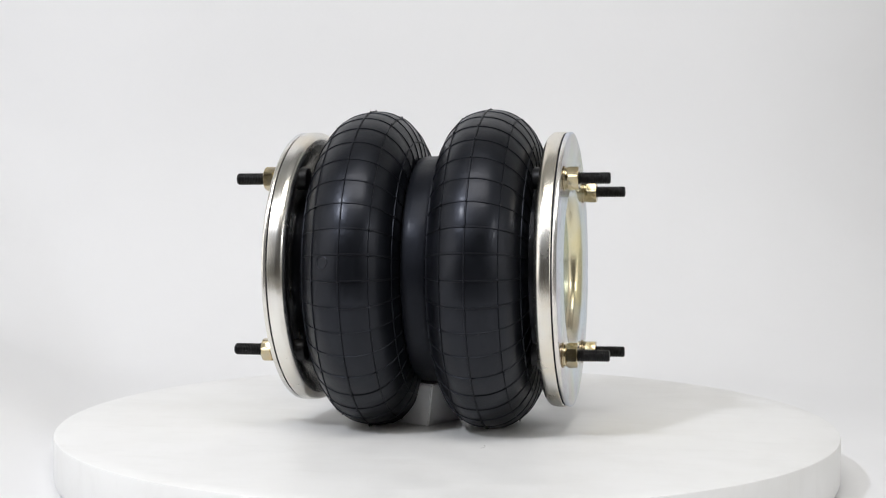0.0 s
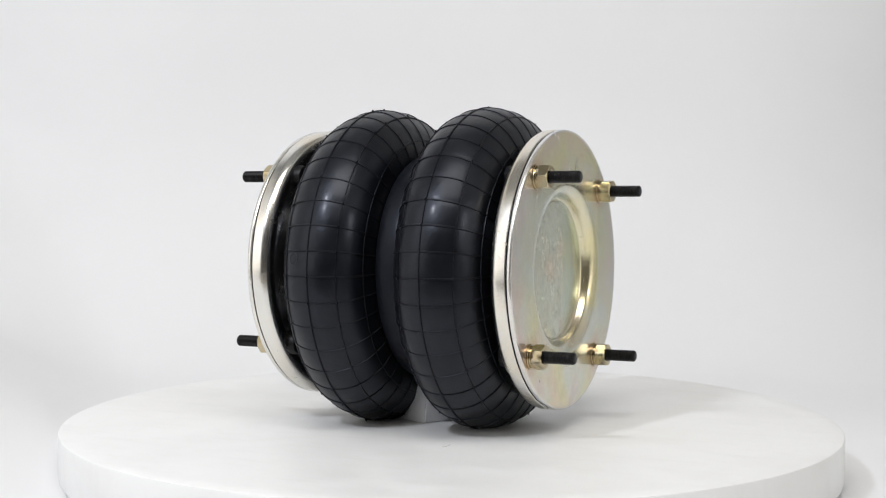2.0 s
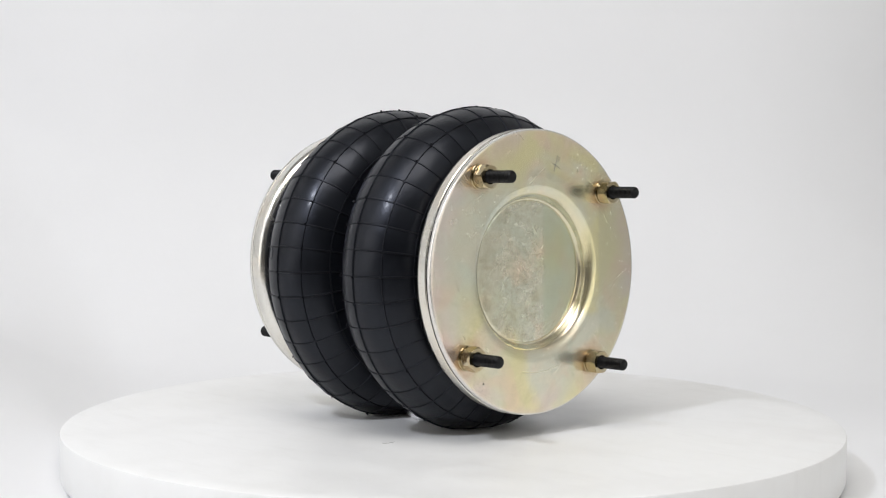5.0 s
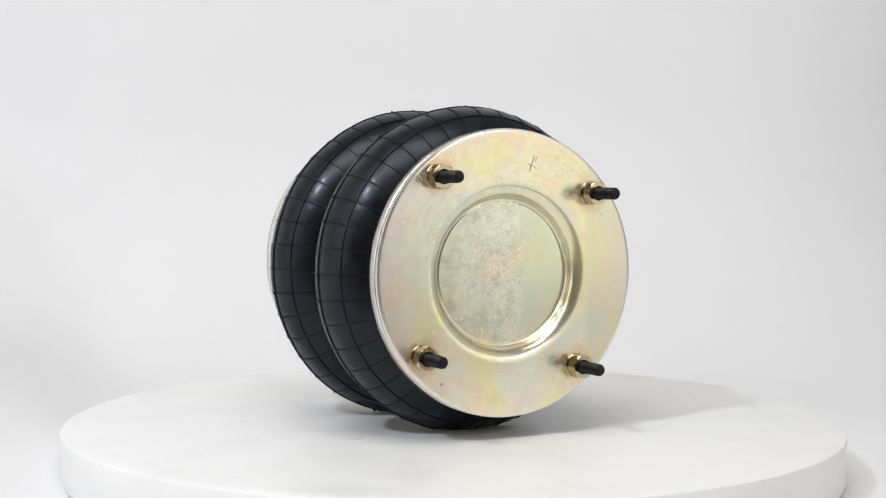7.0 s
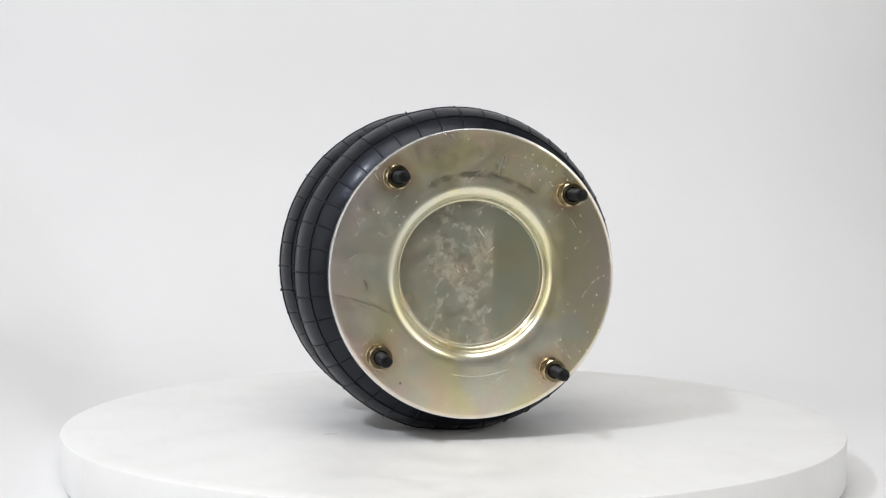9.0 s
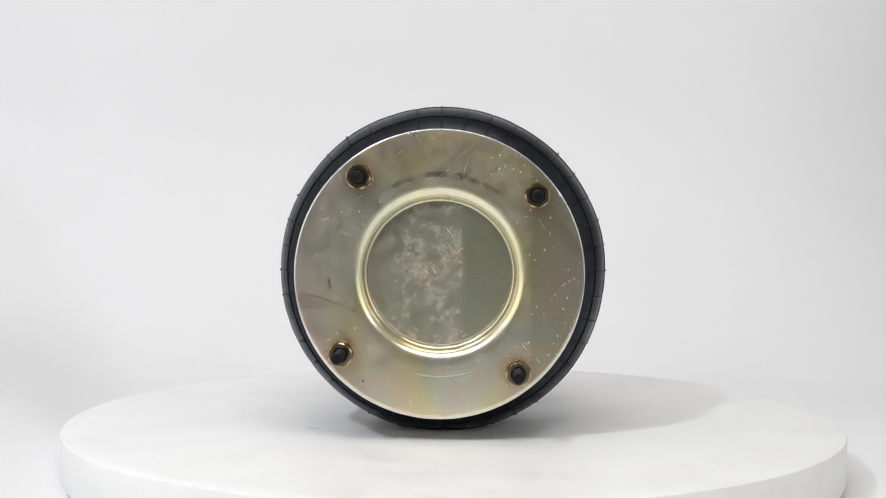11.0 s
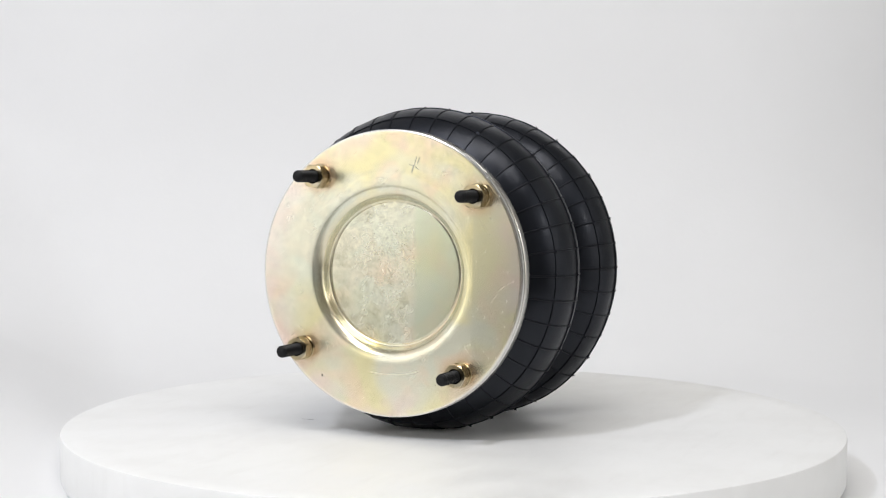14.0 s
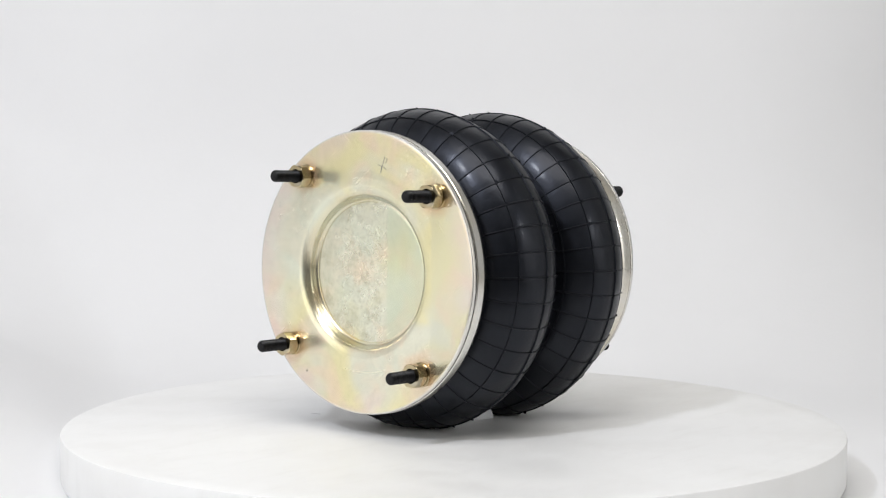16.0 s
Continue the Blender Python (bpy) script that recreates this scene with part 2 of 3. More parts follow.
MAT_FOAM = make_foam()
MAT_INK = Mat("faded_grey_ink", (0.27, 0.265, 0.24), 0.6).m
MAT_SCUFF = Mat("grey_rubbed_mark", (0.62, 0.62, 0.60), 0.8).m
MAT_HAIR = Mat("grey_lint", (0.52, 0.51, 0.50), 0.8).m


# ---------------------------------------------------------------- mesh helpers
def mesh_of(name, bm, material, smooth=35):
    bmesh.ops.recalc_face_normals(bm, faces=bm.faces)
    me = bpy.data.meshes.new(name)
    for f in bm.faces:
        f.smooth = True
    for e in bm.edges:
        e.smooth = not (len(e.link_faces) == 2 and e.calc_face_angle(0) > radians(smooth))
    bm.to_mesh(me)
    bm.free()
    me.materials.append(material)
    return me


def part(name, bm, material, parent=None, label="", smooth=35):
    """Links a bmesh as ONE mesh object under a thing or a part."""
    ob = new(name, mesh_of(name, bm, material, smooth))
    if parent:
        ob.parent = parent
    return tagged(ob, label)


def thing(name, label, category, group="", kind=""):
    return tagged(new(name), label, category, group, kind)


def turned(bm, profile, steps, shift=None, closed=False):
    """Turns a profile of (x, r) about the x axis. shift(x, r, angle) gives a new (x, r)."""
    rings = []
    for k in range(steps):
        a = 2 * math.pi * k / steps
        row = []
        for x, r in profile:
            if shift:
                x, r = shift(x, r, a)
            row.append(bm.verts.new((x, r * math.cos(a), r * math.sin(a))))
        rings.append(row)
    n = len(profile)
    for k in range(steps):
        p, q = rings[k], rings[(k + 1) % steps]
        for i in range(n if closed else n - 1):
            j = (i + 1) % n
            bm.faces.new((p[i], p[j], q[j], q[i]))
    return rings


def capped(bm, rings, index, x):
    """Closes the end of a turned form with a fan."""
    c = bm.verts.new((x, 0, 0))
    n = len(rings)
    for k in range(n):
        bm.faces.new((rings[k][index], rings[(k + 1) % n][index], c))


def arc(cx, cr, rx, rr, a0, a1, n):
    return [(cx + rx * math.cos(radians(a0 + (a1 - a0) * k / n)), cr + rr * math.sin(radians(a0 + (a1 - a0) * k / n))) for k in range(n + 1)]


# ---------------------------------------------------------------- the room
FLOOR_Z, WALL_Y, SIDE_X, TOP_Z, BACK_Y = -0.062, 0.85, 1.5, 2.3, -3.2


def slab(name, lo, hi, material, label):
    bm = bmesh.new()
    bmesh.ops.create_cube(bm, size=1)
    for v in bm.verts:
        v.co = [lo[i] + (v.co[i] + 0.5) * (hi[i] - lo[i]) for i in range(3)]
    return tagged(part(name, bm, material), label, kind="structure")


def build_room():
    # white sweep: the work surface rises in a curve into the wall behind, which bends back on one side
    bm = bmesh.new()
    line = [(-0.60 + 0.06 * k, FLOOR_Z) for k in range(16)]
    line += [(0.45 + 0.4 * math.sin(radians(a)), FLOOR_Z + 0.4 - 0.4 * math.cos(radians(a))) for a in range(6, 91, 6)]
    line += [(WALL_Y, 0.4 + 0.1 * k) for k in range(9)] + [(WALL_Y, TOP_Z)]

    def bent(x, y, z):
        rise = min(1.0, max(0.0, (y - 0.3) / 0.35))
        e = max(0.0, x - 0.36)
        aft = 0.78 * e * e if e < 0.3 else 0.0702 + 0.468 * (e - 0.3)
        # on the other side the sheet curls up along a slanting fold
        e = max(0.0, -0.285 - 0.2 * max(0.0, y) - 0.55 * max(0.0, z - FLOOR_Z) - x)
        curl = min(1.0, max(0.0, (y + 0.48) / 0.25)) * (5.5 * e * e if e < 0.045 else 0.0111 + 0.5 * min(e - 0.045, 0.3))
        lean = radians(90) * min(1.0, max(0.0, (y - 0.3) / 0.55))
        curl *= 1 + 0.15 * math.sin(lean)
        return (x, y + rise * aft - curl * math.sin(lean), z + curl * math.cos(lean))

    xs = [-SIDE_X + 0.02 * k for k in range(151)]
    face = [[bm.verts.new(bent(x, y, z)) for y, z in line] for x in xs]
    for p, q in zip(face, face[1:]):
        for i in range(len(line) - 1):
            bm.faces.new((p[i], p[i + 1], q[i + 1], q[i]))
    bmesh.ops.recalc_face_normals(bm, faces=bm.faces)
    bmesh.ops.solidify(bm, geom=bm.faces[:], thickness=0.02)
    sheet = tagged(part("backdrop", bm, MAT_WALL), "plain white seamless sweep under and behind the turntable", kind="structure")
    # short grey scuff on the curl
    bm = bmesh.new()
    rows = []
    for k in range(9):
        t = k / 8
        x, y, z = bent(-0.5565 + 0.001 * math.sin(5 * t), 0.726 + 0.014 * t, 0.048 + 0.030 * t)
        w = 0.0012 * math.sin(math.pi * (0.08 + 0.84 * t))
        rows.append([bm.verts.new((x + dx * w, y - 0.004 + dy, z + 0.003)) for dx, dy in ((-1, 0), (0, -0.0004), (1, 0))])
    for p, q in zip(rows, rows[1:]):
        for i in (0, 1):
            bm.faces.new((p[i], p[i + 1], q[i + 1], q[i]))
    part("scuff", bm, MAT_SCUFF, sheet, "faint grey rubbed mark")
    slab("floor", (-SIDE_X - 0.1, BACK_Y - 0.1, FLOOR_Z - 0.16), (SIDE_X + 0.1, WALL_Y + 0.6, FLOOR_Z - 0.06), MAT_DARK, "unseen floor coloured dark for the unlit room")
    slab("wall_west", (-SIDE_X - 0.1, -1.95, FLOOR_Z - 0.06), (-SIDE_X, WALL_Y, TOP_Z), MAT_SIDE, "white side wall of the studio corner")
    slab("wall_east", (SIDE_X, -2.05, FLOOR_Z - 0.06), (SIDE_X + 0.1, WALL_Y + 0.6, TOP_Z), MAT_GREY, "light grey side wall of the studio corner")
    slab("wall_dark_west", (-SIDE_X - 0.1, BACK_Y, FLOOR_Z - 0.06), (-SIDE_X, -1.95, TOP_Z), MAT_DARK, "unseen wall coloured dark for the unlit room behind the camera")
    slab("wall_dark_east", (SIDE_X, BACK_Y, FLOOR_Z - 0.06), (SIDE_X + 0.1, -2.05, TOP_Z), MAT_DARK, "unseen wall coloured dark for the unlit room behind the camera")
    slab("wall_south", (-SIDE_X - 0.1, BACK_Y - 0.1, FLOOR_Z - 0.06), (SIDE_X + 0.1, BACK_Y, TOP_Z), MAT_DARK, "unseen wall coloured dark for the unlit room behind the camera")
    slab("ceiling", (-SIDE_X - 0.1, BACK_Y - 0.1, TOP_Z), (SIDE_X + 0.1, WALL_Y + 0.1, TOP_Z + 0.1), MAT_CEILING, "plain grey ceiling")


build_room()

# ---------------------------------------------------------------- turntable
DISC_R, DISC_H = 0.3314, 0.040


def upright(profile, steps):
    """A form turned about the z axis from (r, z) pairs, closed at both ends."""
    bm = bmesh.new()
    rows = [[bm.verts.new((r * math.cos(2 * math.pi * k / steps), r * math.sin(2 * math.pi * k / steps), z)) for r, z in profile] for k in range(steps)]
    for k in range(steps):
        p, q = rows[k], rows[(k + 1) % steps]
        for i in range(len(profile) - 1):
            bm.faces.new((p[i], q[i], q[i + 1], p[i + 1]))
    bm.faces.new([r[0] for r in rows])
    bm.faces.new([r[-1] for r in rows])
    return bm


def build_turntable():
    table = thing("turntable", "round white laminate turntable with a thick disc, turning", "turntable")
    table.location = (0, 0, FLOOR_Z)
    base = [(0.27, 0.0), (0.274, 0.003), (0.274, 0.017), (0.27, 0.0205)]
    part("base", upright(base, 96), MAT_DISC, table, "low white drum under the disc")
    e = 0.0016
    edge = [(0.315, -DISC_H), (DISC_R - 0.004, -DISC_H), (DISC_R - 0.001, -DISC_H + 0.0015), (DISC_R, -DISC_H + 0.004),
            (DISC_R, -e), (DISC_R - e * 0.3, -e * 0.3), (DISC_R - e, 0.0), (DISC_R - 0.02, 0.0), (0.1, 0.0)]
    disc = part("disc", upright(edge, 256), MAT_DISC, table, "thick white disc with a softly rounded rim")
    disc.location = (0, 0, -FLOOR_Z)
    return disc


disc = build_turntable()

# ---------------------------------------------------------------- air spring
AXIS = (-0.0084, -0.0081, 0.1324)         # centre of the spring on the disc
TILT = 0.79
LOBE_X, LOBE_R, LOBE_W, LOBE_IN, LOBE_H = 0.049, 0.086, 0.0425, 0.0385, 0.0485
PLATE_R, PLATE_X, PLATE_T = 0.1155, 0.1184, 0.004
BOLT_R, TIP_X = 0.100, 0.1557
spring = thing("air_spring", "black double-convolution rubber air spring with zinc end plates, on its side", "air spring")


def lobe_point(psi, side, grow=0.0):
    """A point of the convolution's profile; psi in degrees from the crest, positive towards +x. The flank by the hoop is tighter."""
    s, c = math.sin(radians(psi)), math.cos(radians(psi))
    w = LOBE_W if psi * side > 0 else LOBE_IN
    return (w + grow) * math.copysign(abs(s) ** 0.93, s), LOBE_R + (LOBE_H + grow) * math.copysign(abs(c) ** 0.95, c)


def lobe_wave(side, spin):
    """Uneven skin: soft waves, and each cell between two ribs swells a little."""
    def wave(x, r, a):
        d = noise.noise(Vector((x * 18 + side * 7, math.cos(a) * 2.2, math.sin(a) * 2.2)))
        cell = abs(math.sin(20 * (a - radians(spin))))
        r += 0.0007 * d + 0.00028 * (1 - (1 - cell) ** 2)
        low = -math.sin(a) * r - AXIS[2] + 0.0006 - x * math.tan(radians(TILT))     # flattened where it bears on the disc
        return (x, r - low / -math.sin(a)) if low > 0 else (x, r)
    return wave


def build_lobe(side, name, lines, spin):
    bm = bmesh.new()
    ribs = bmesh.new()
    cx, wave = side * LOBE_X, lobe_wave(side, spin)
    end = 0.113 * side - cx
    prof = [(0.0 - cx + side * 0.0005, 0.080), (0.0 - cx + side * 0.003, 0.0815)]
    prof += [lobe_point(k * side, side) for k in range(-96, 97, 4)]
    prof += [(end - side * 0.016, 0.0790), (end, 0.0780)]
    prof = [(cx + x, r) for x, r in prof]
    turned(bm, prof, 400, wave)
    # moulded rings
    for psi in lines:
        w, tall = (1.0, 0.0010) if abs(psi) < 5 else (0.9, 0.0008)
        row = [(psi - w, -0.0002), (psi - w * 0.45, tall), (psi + w * 0.45, tall), (psi + w, -0.0002)]
        turned(ribs, [(cx + lobe_point(k, side, g)[0], lobe_point(k, side, g)[1]) for k, g in row], 400, wave)
    # moulded meridian ribs, nine degrees apart, with small spew nubs where they cross the rings
    for k in range(40):
        a0 = radians(9 * k + spin)
        rows = []
        for psi in range(-90, 91, 5):
            quad = []
            for da, g in ((-0.0009, -0.0003), (-0.0004, 0.0008), (0.0004, 0.0008), (0.0009, -0.0003)):
                x, r = lobe_point(psi, side, g)
                x, r = wave(cx + x, r, a0)
                a = a0 + da / 0.12 + 0.0025 * noise.noise(Vector((psi * 0.02, k * 3.1, side)))
                quad.append(ribs.verts.new((x, r * math.cos(a), r * math.sin(a))))
            rows.append(quad)
        for p, q in zip(rows, rows[1:]):
            for i in range(3):
                ribs.faces.new((p[i], p[i + 1], q[i + 1], q[i]))
        for psi in lines:
            if abs(psi) > 45 or random.random() < 0.25:
                continue
            x, r = lobe_point(psi, side, 0.0004)
            x, r = wave(cx + x, r, a0)
            half, thick, tall = random.uniform(0.0009, 0.0019), random.uniform(0.0005, 0.0009), random.uniform(0.0010, 0.0021)
            up, along = Vector((0, math.cos(a0), math.sin(a0))), Vector((0, -math.sin(a0), math.cos(a0)))
            o = Vector((x, 0, 0)) + up * r
            lean = Vector((random.uniform(-0.0006, 0.0006), 0, 0)) + along * random.uniform(-0.0008, 0.0008)
            low = [ribs.verts.new(o + Vector((thick * dx, 0, 0)) + along * half * dy - up * 0.0004) for dx, dy in ((1, 1), (-1, 1), (-1, -1), (1, -1))]
            high = [ribs.verts.new(o + Vector((thick * 0.5 * dx, 0, 0)) + along * half * 0.55 * dy + up * tall * (1 + 0.25 * dy) + lean) for dx, dy in ((1, 1), (-1, 1), (-1, -1), (1, -1))]
            ribs.faces.new(high)
            for i in range(4):
                ribs.faces.new((low[i], low[(i + 1) % 4], high[(i + 1) % 4], high[i]))
    if side < 0:
        # round ejector mark left by the mould
        for k in range(20):
            quad = []
            for j in (k, k + 1):
                t = 2 * math.pi * j / 20
                for rad, g in ((0.0040, -0.0001), (0.0050, 0.0004), (0.0060, -0.0001)):
                    x, r = lobe_point(-20 + math.degrees(rad * math.cos(t) / 0.045), side, g)
                    x, r = wave(cx + x, r, radians(174))
                    a = radians(174) + rad * math.sin(t) / 0.131
                    quad.append(bm.verts.new((x, r * math.cos(a), r * math.sin(a))))
            for i in (0, 1):
                bm.faces.new((quad[i], quad[i + 1], quad[i + 4], quad[i + 3]))
    lobe = part(name, bm, MAT_RUBBER, spring, "black rubber convolution with a moulded grid of fine ribs", 50)
    part("moulded_ribs", ribs, MAT_RIB, lobe, "thin raised mould lines with small rubber nubs", 50)
    return lobe


build_lobe(1, "convolution", (-64, -31, 0, 35, 68), 0)
build_lobe(-1, "convolution", (-68, -35, -2, 31, 64), 0.4)


def build_hoop():
    bm = bmesh.new()
    prof = [(-0.0115, 0.078), (-0.0115, 0.0900), (-0.0111, 0.0932), (-0.0100, 0.0952), (-0.0080, 0.0961), (-0.0030, 0.0963)]
    prof += [(-x, r) for x, r in reversed(prof)]
    turned(bm, prof, 128, closed=True)
    part("girdle_hoop", bm, MAT_HOOP, spring, "smooth black hoop between the convolutions")


build_hoop()


def build_plate(side):
    """End plate with a rolled shoulder round its recessed centre."""
    f = PLATE_X
    prof = [(f - PLATE_T, 0.066), (f - PLATE_T, PLATE_R - 0.0013), (f - PLATE_T + 0.0004, PLATE_R - 0.0004), (f - PLATE_T + 0.0013, PLATE_R), (f - 0.0013, PLATE_R), (f - 0.0004, PLATE_R - 0.0004), (f, PLATE_R - 0.0013)]
    prof += [(f, r) for r in (0.112, 0.105, 0.095, 0.085, 0.079, 0.074)]
    # rolled shoulder, steep wall and a hollow foot, then the crisp edge of the raised centre
    prof += [(f - 0.0085 * (1 - math.cos(radians(u))), 0.0718 - 0.0108 * math.sin(radians(u))) for u in range(5, 81, 5)]
    prof += [(f - 0.0070 - 0.0042 * (1 - (1 - v / 8) ** 2.2), 0.0612 - 0.0030 * v / 8) for v in range(1, 9)]
    d = f - 0.0107
    prof += [(d - 0.0003, 0.0576), (d - 0.0001, 0.0573), (d, 0.0569), (d, 0.0560), (d, 0.045), (d, 0.03), (d, 0.015)]
    bm = bmesh.new()
    rings = turned(bm, prof, 240)
    capped(bm, rings, len(prof) - 1, d)
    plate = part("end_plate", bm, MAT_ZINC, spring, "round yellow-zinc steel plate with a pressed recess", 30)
    bm = bmesh.new()
    b = f - PLATE_T - 0.0008
    prof = [(b, 0.080), (b, PLATE_R - 0.0010), (b - 0.0002, PLATE_R - 0.0003), (b - 0.0008, PLATE_R + 0.0002)]
    prof += arc(b - 0.0070, PLATE_R - 0.0068, 0.0074, 0.0070, 90, 180, 10)
    prof += [(b - 0.0142, 0.104), (b - 0.0130, 0.0985), (b - 0.0110, 0.092), (b - 0.0095, 0.085), (b - 0.009, 0.080)]
    turned(bm, prof, 160, closed=True)
    ring = part("clamp_ring", bm, MAT_RING, spring, "bright zinc clamp ring with a rolled edge", 30)
    # black ring added in the gap behind the plate, to draw its dark line
    bm = bmesh.new()
    turned(bm, [(b + 0.0001, 0.095), (b + 0.0001, PLATE_R - 0.0009), (b + 0.0007, PLATE_R - 0.0009), (b + 0.0007, 0.095)], 160, closed=True)
    gap_ring = part("gap_ring", bm, MAT_HOOP, spring, "thin black ring filling the gap between clamp ring and plate")
    # the far end sits slightly askew
    skew = Matrix() if side > 0 else pose(-0.114, 0, 0.0022) @ pose(0, 0, 0, 0, 0, -2.2) @ pose(0.117, 0, 0)
    turn = skew @ pose(0, 0, 0, 0, 0, 0 if side > 0 else 180)
    for ob in (plate, ring, gap_ring):
        ob.matrix_local = turn
    if side > 0:
        build_marks(plate)
    return turn




def build_marks(plate):
    """Pen scribble and worn, unreadable stamping on the front plate."""
    x = PLATE_X + 0.00012

    def stroke(bm, p, q, wide, tall):
        p, q = Vector((x, *p)), Vector((x, *q))
        n = Vector((0, -(q - p).z, (q - p).y)).normalized() * wide * 0.5
        low = [bm.verts.new(v) for v in (p - n, q - n * 0.7, q + n * 0.7, p + n)]
        top = [bm.verts.new(v + Vector((tall, 0, 0))) for v in (p, q)]
        for f in ((low[0], low[1], top[1], top[0]), (low[2], low[3], top[0], top[1]), (low[1], low[2], top[1]), (low[3], low[0], top[0])):
            bm.faces.new(f)

    bm = bmesh.new()
    for a, b, c, d, w in ((2.0, 7.5, -0.5, -0.5, 0.9), (4.6, 6.5, 2.6, 2.6, 0.7), (-4.6, 1.2, -1.2, -0.2, 0.8), (-0.6, 0.4, -2.4, -5.6, 1.4),
                          (0.6, -0.6, 4.4, -3.2, 0.7), (2.2, 1.6, 4.2, 4.0, 0.5)):
        stroke(bm, (0.0220 + a * 0.001, 0.0865 + b * 0.001), (0.0220 + c * 0.001, 0.0865 + d * 0.001), w * 0.0007, 0.00003)
    part("pen_mark", bm, MAT_INK, plate, "small grey pen scribble")
    bm = bmesh.new()
    for r, start, end in ((0.1075, 71, 47), (0.1010, 70, 50)):
        a = start
        while a > end:
            a -= random.choice((0.75, 0.9, 1.1, 1.8))
            o = Vector((math.cos(radians(a)), math.sin(radians(a))))
            k = r + random.uniform(-0.0012, 0.0012)
            side = Vector((-o.y, o.x)) * random.uniform(-0.0006, 0.0006)
            stroke(bm, o * k + side, o * (k + random.uniform(0.0009, 0.0024)) - side, 0.0005, 0.00005)
    part("stamped_mark", bm, MAT_ZINC, plate, "worn row of tiny stamped bars")


def bolt_mesh():
    bm = bmesh.new()
    prof = [(0.0930, 0.0035), (0.0932, 0.0066), (0.0938, 0.0084), (0.0955, 0.0092), (0.1030, 0.0094), (0.1035, 0.0048), (0.1280, 0.0048)]
    x = 0.1282
    while x < TIP_X - 0.0022:
        prof += [(x, 0.00485), (x + 0.0003, 0.00488), (x + 0.00075, 0.00435), (x + 0.0009, 0.00435)]
        x += 0.0014
    prof += [(TIP_X - 0.0014, 0.0048), (TIP_X - 0.0004, 0.0042), (TIP_X, 0.0036)]
    rings = turned(bm, prof, 24)
    capped(bm, rings, len(prof) - 1, TIP_X - 0.0002)
    capped(bm, rings, 0, 0.0930)
    return mesh_of("bolt", bm, MAT_BOLT, 40)


def nut_mesh():
    bm = bmesh.new()
    x0, x1, flat, bore = 0.1217, 0.1307, 0.0088, 0.0051
    n = 48
    rows = []
    for k in range(n):
        a = 2 * math.pi * k / n
        off = (a + math.pi / 6) % (math.pi / 3) - math.pi / 6
        hexr = flat / math.cos(off)
        cham = max(0.0, hexr - 0.0091) * 0.9
        rr = min(hexr, 0.0100)
        row = [(x0, bore), (x0, min(rr, 0.0088)), (x0 + 0.0002 + cham, rr), (x1 - 0.0002 - cham, rr), (x1, min(rr, 0.0088)), (x1, 0.0060), (x1 - 0.0007, bore)]
        rows.append([bm.verts.new((x, r * math.cos(a), r * math.sin(a))) for x, r in row])
    for k in range(n):
        p, q = rows[k], rows[(k + 1) % n]
        for i in range(len(p) - 1):
            bm.faces.new((p[i], p[i + 1], q[i + 1], q[i]))
    return mesh_of("nut", bm, MAT_NUT, 28)


def washer_mesh(x0, x1, r, split):
    bm = bmesh.new()
    e = 0.0003
    prof = [(x0, 0.0051), (x0, r - e), (x0 + e, r), (x1 - e, r), (x1, r - e), (x1, 0.0051)]

    def twist(x, rr, a):
        return (x + split * (a / (2 * math.pi) - 0.5), rr)
    turned(bm, prof, 40, twist, closed=True)
    return mesh_of("washer", bm, MAT_NUT, 30)


TURN_FRONT, TURN_REAR = build_plate(1), build_plate(-1)
ME_BOLT, ME_NUT = bolt_mesh(), nut_mesh()
ME_FLAT, ME_LOCK = washer_mesh(0.1185, 0.1198, 0.0101, 0.0), washer_mesh(0.1198, 0.1217, 0.0089, 0.0004)


def build_bolts():
    for turn, twist, flip in ((TURN_FRONT, -5.73, 1), (TURN_REAR, -5.0, -1)):
        for k, spot in enumerate((45, 135, 225, 315)):
            a = radians(spot + twist)
            bolt = tagged(new("bolt", ME_BOLT), "black threaded steel stud through the plate")
            bolt.parent = spring
            bolt.matrix_local = turn @ Matrix.Translation((-0.005 if flip < 0 and math.cos(a) > 0 else 0, flip * BOLT_R * math.cos(a), BOLT_R * math.sin(a)))
            nut = tagged(new("nut", ME_NUT), "gold zinc hexagon nut")
            nut.parent = bolt
            nut.matrix_local = pose(0, 0, 0, (23, 8, 41, 15)[k] + 13 * flip)
            for nm, me in (("washer", ME_FLAT), ("spring_washer", ME_LOCK)):
                w = tagged(new(nm, me), "thin gold zinc washer")
                w.parent = bolt
                w.matrix_local = pose(0, 0, 0, 70 * k)


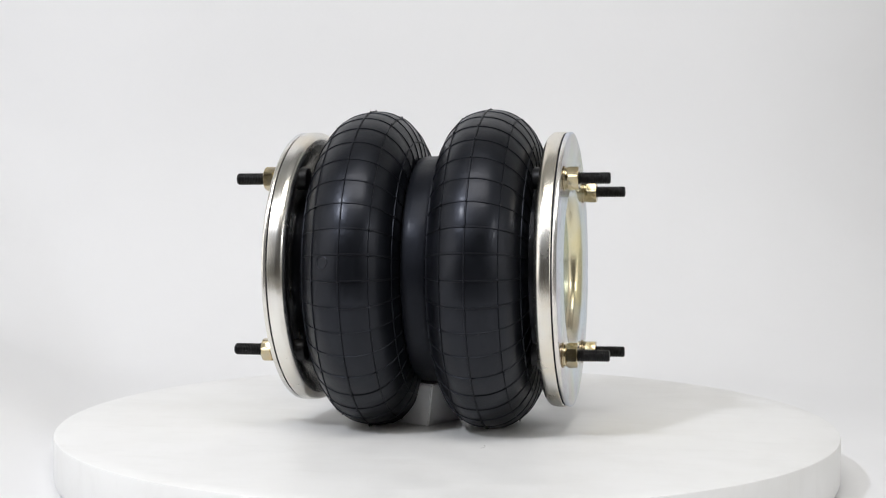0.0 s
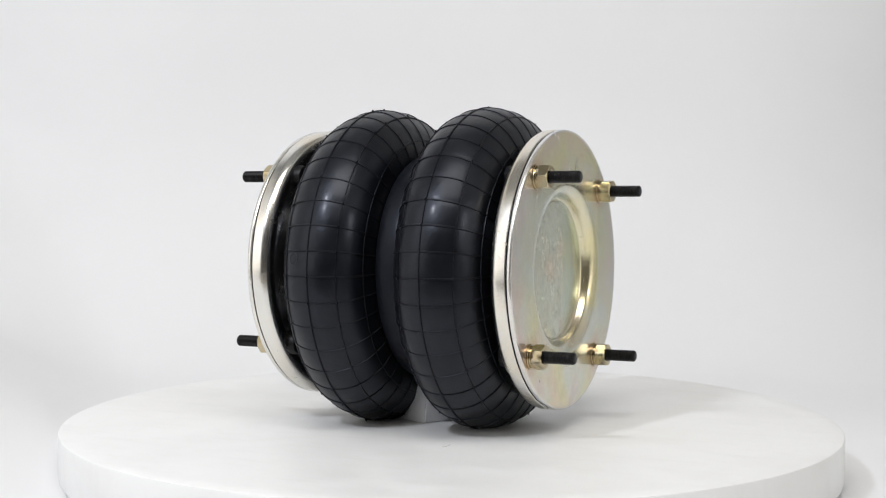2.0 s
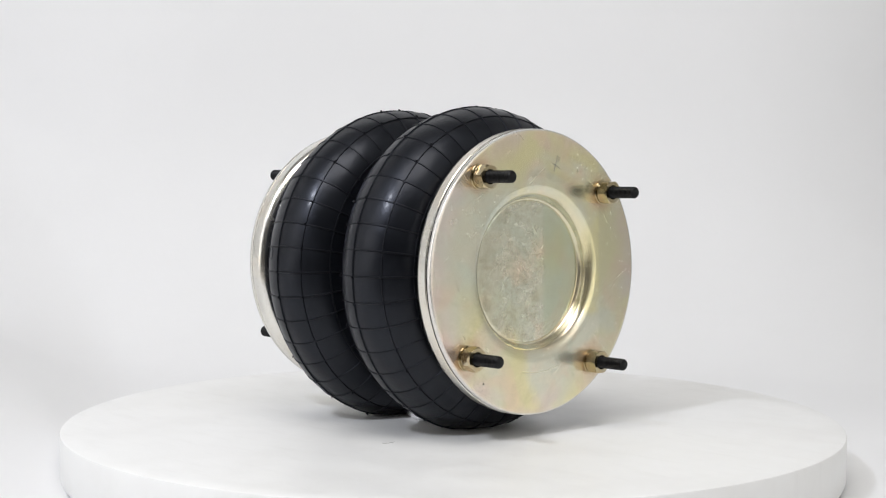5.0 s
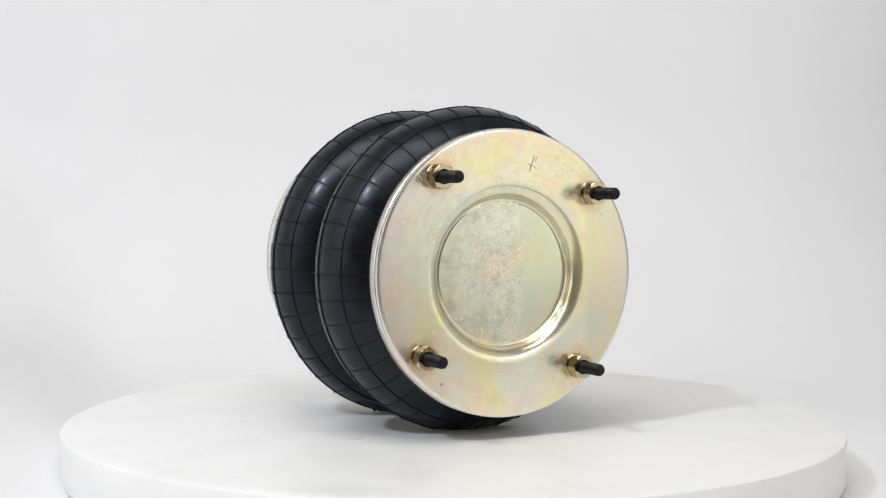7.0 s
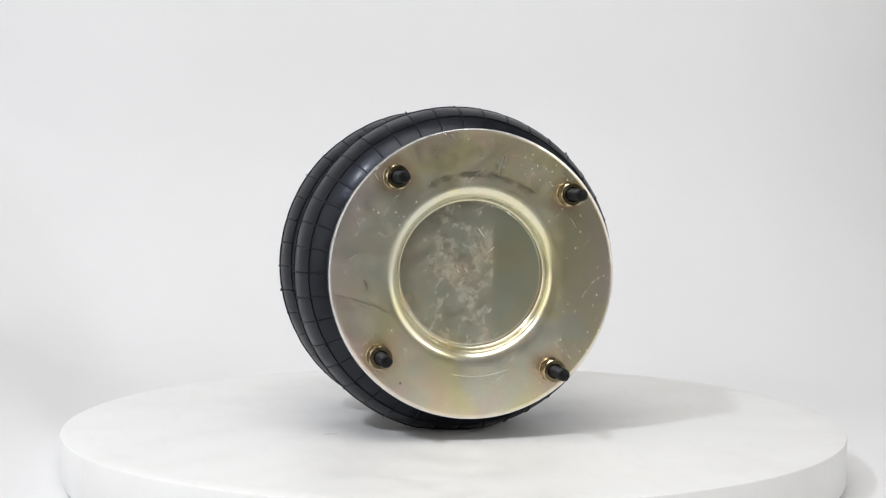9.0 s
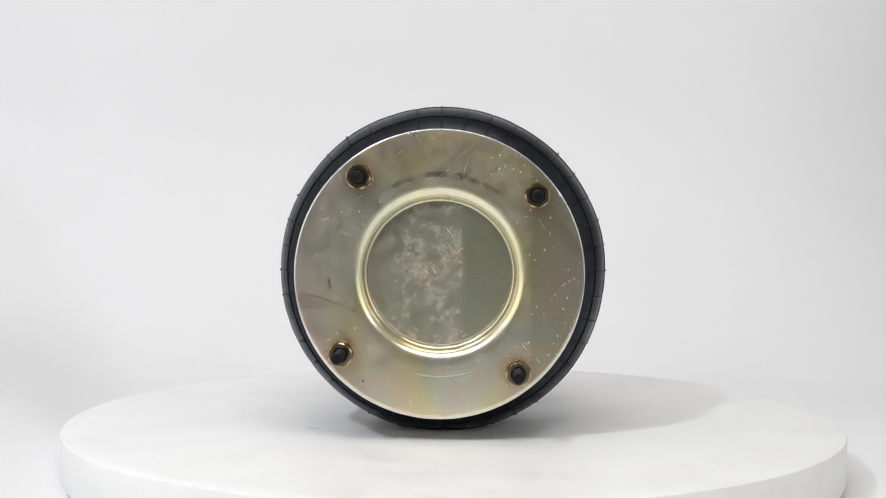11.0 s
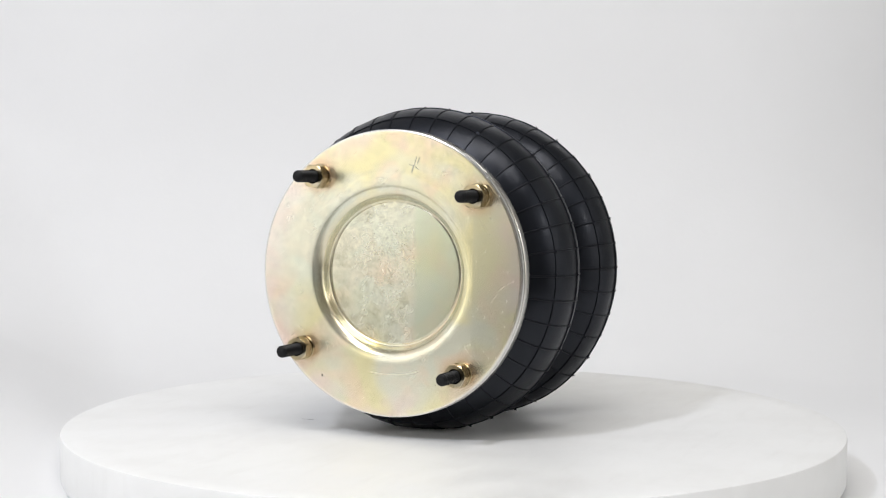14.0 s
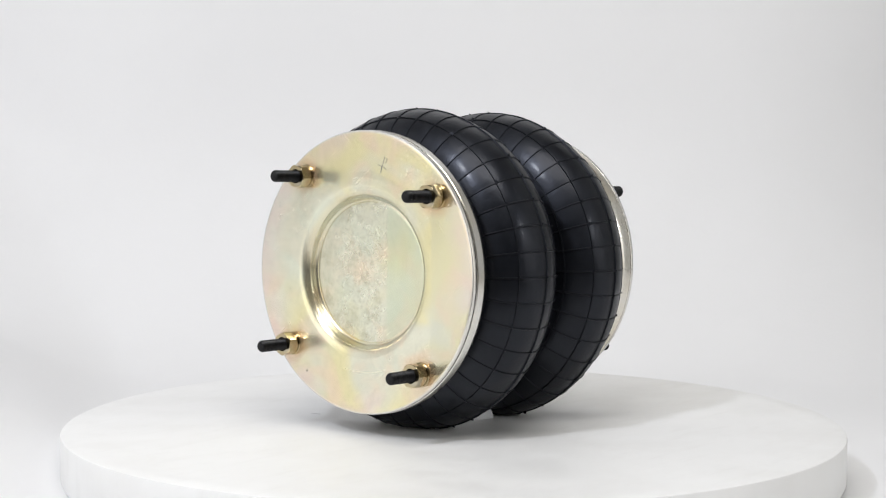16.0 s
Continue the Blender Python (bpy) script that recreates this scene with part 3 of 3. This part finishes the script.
build_bolts()


# ---------------------------------------------------------------- small things on the disc
def build_block():
    """White foam block that keeps the spring from rolling; its sides lean in."""
    foot = [(-0.010, -0.032), (-0.048, -0.015), (-0.031, 0.022), (0.012, 0.008)]
    mid, top = Vector((-0.018, 0.0025)), Vector((-0.013, -0.004))
    bm = bmesh.new()
    low = [bm.verts.new((x, y, 0.0)) for x, y in foot]
    high = [bm.verts.new((*(top + (Vector(p) - mid) * 0.78), 0.0355)) for p in foot]
    bm.faces.new(low[::-1])
    bm.faces.new(high)
    for i in range(4):
        bm.faces.new((low[i], low[(i + 1) % 4], high[(i + 1) % 4], high[i]))
    bmesh.ops.bevel(bm, geom=bm.edges[:], offset=0.0012, segments=2, affect="EDGES")
    ob = part("foam_block", bm, MAT_FOAM)
    return tagged(ob, "small white foam block wedged under the air spring", "foam block")


block = build_block()


def build_lint(points, thick):
    """A fine strand of lint lying on the disc, bent through a few points."""
    bm = bmesh.new()
    rows = []
    n = 14
    a, b, c = (Vector(p) for p in points)
    for k in range(n + 1):
        t = k / n
        p = a * (1 - t) ** 2 + b * 2 * t * (1 - t) + c * t * t
        o = Vector((p.x + 0.0006 * math.sin(9 * t), p.y, thick))
        rows.append([bm.verts.new(o + Vector((thick * math.cos(q), 0, thick * math.sin(q)))) for q in (0, 1.57, 3.14, 4.71)])
    for p, q in zip(rows, rows[1:]):
        for i in range(4):
            bm.faces.new((p[i], p[(i + 1) % 4], q[(i + 1) % 4], q[i]))
    return tagged(part("lint", bm, MAT_HAIR), "thin curled grey lint strand on the white disc", "lint")


lint = build_lint(((0.051, -0.121), (0.056, -0.115), (0.051, -0.109)), 0.00016)


# ---------------------------------------------------------------- what turns
def motions():
    for ob, rest in ((disc, Matrix.Translation((0, 0, -FLOOR_Z))), (spring, pose(*AXIS, 0, -TILT, 0)), (block, Matrix()), (lint, Matrix())):
        walk(ob, [(t, pose(0, 0, 0, 0, 0, TURN_START + TURN_RATE * t) @ rest) for t in range(17)])


motions()
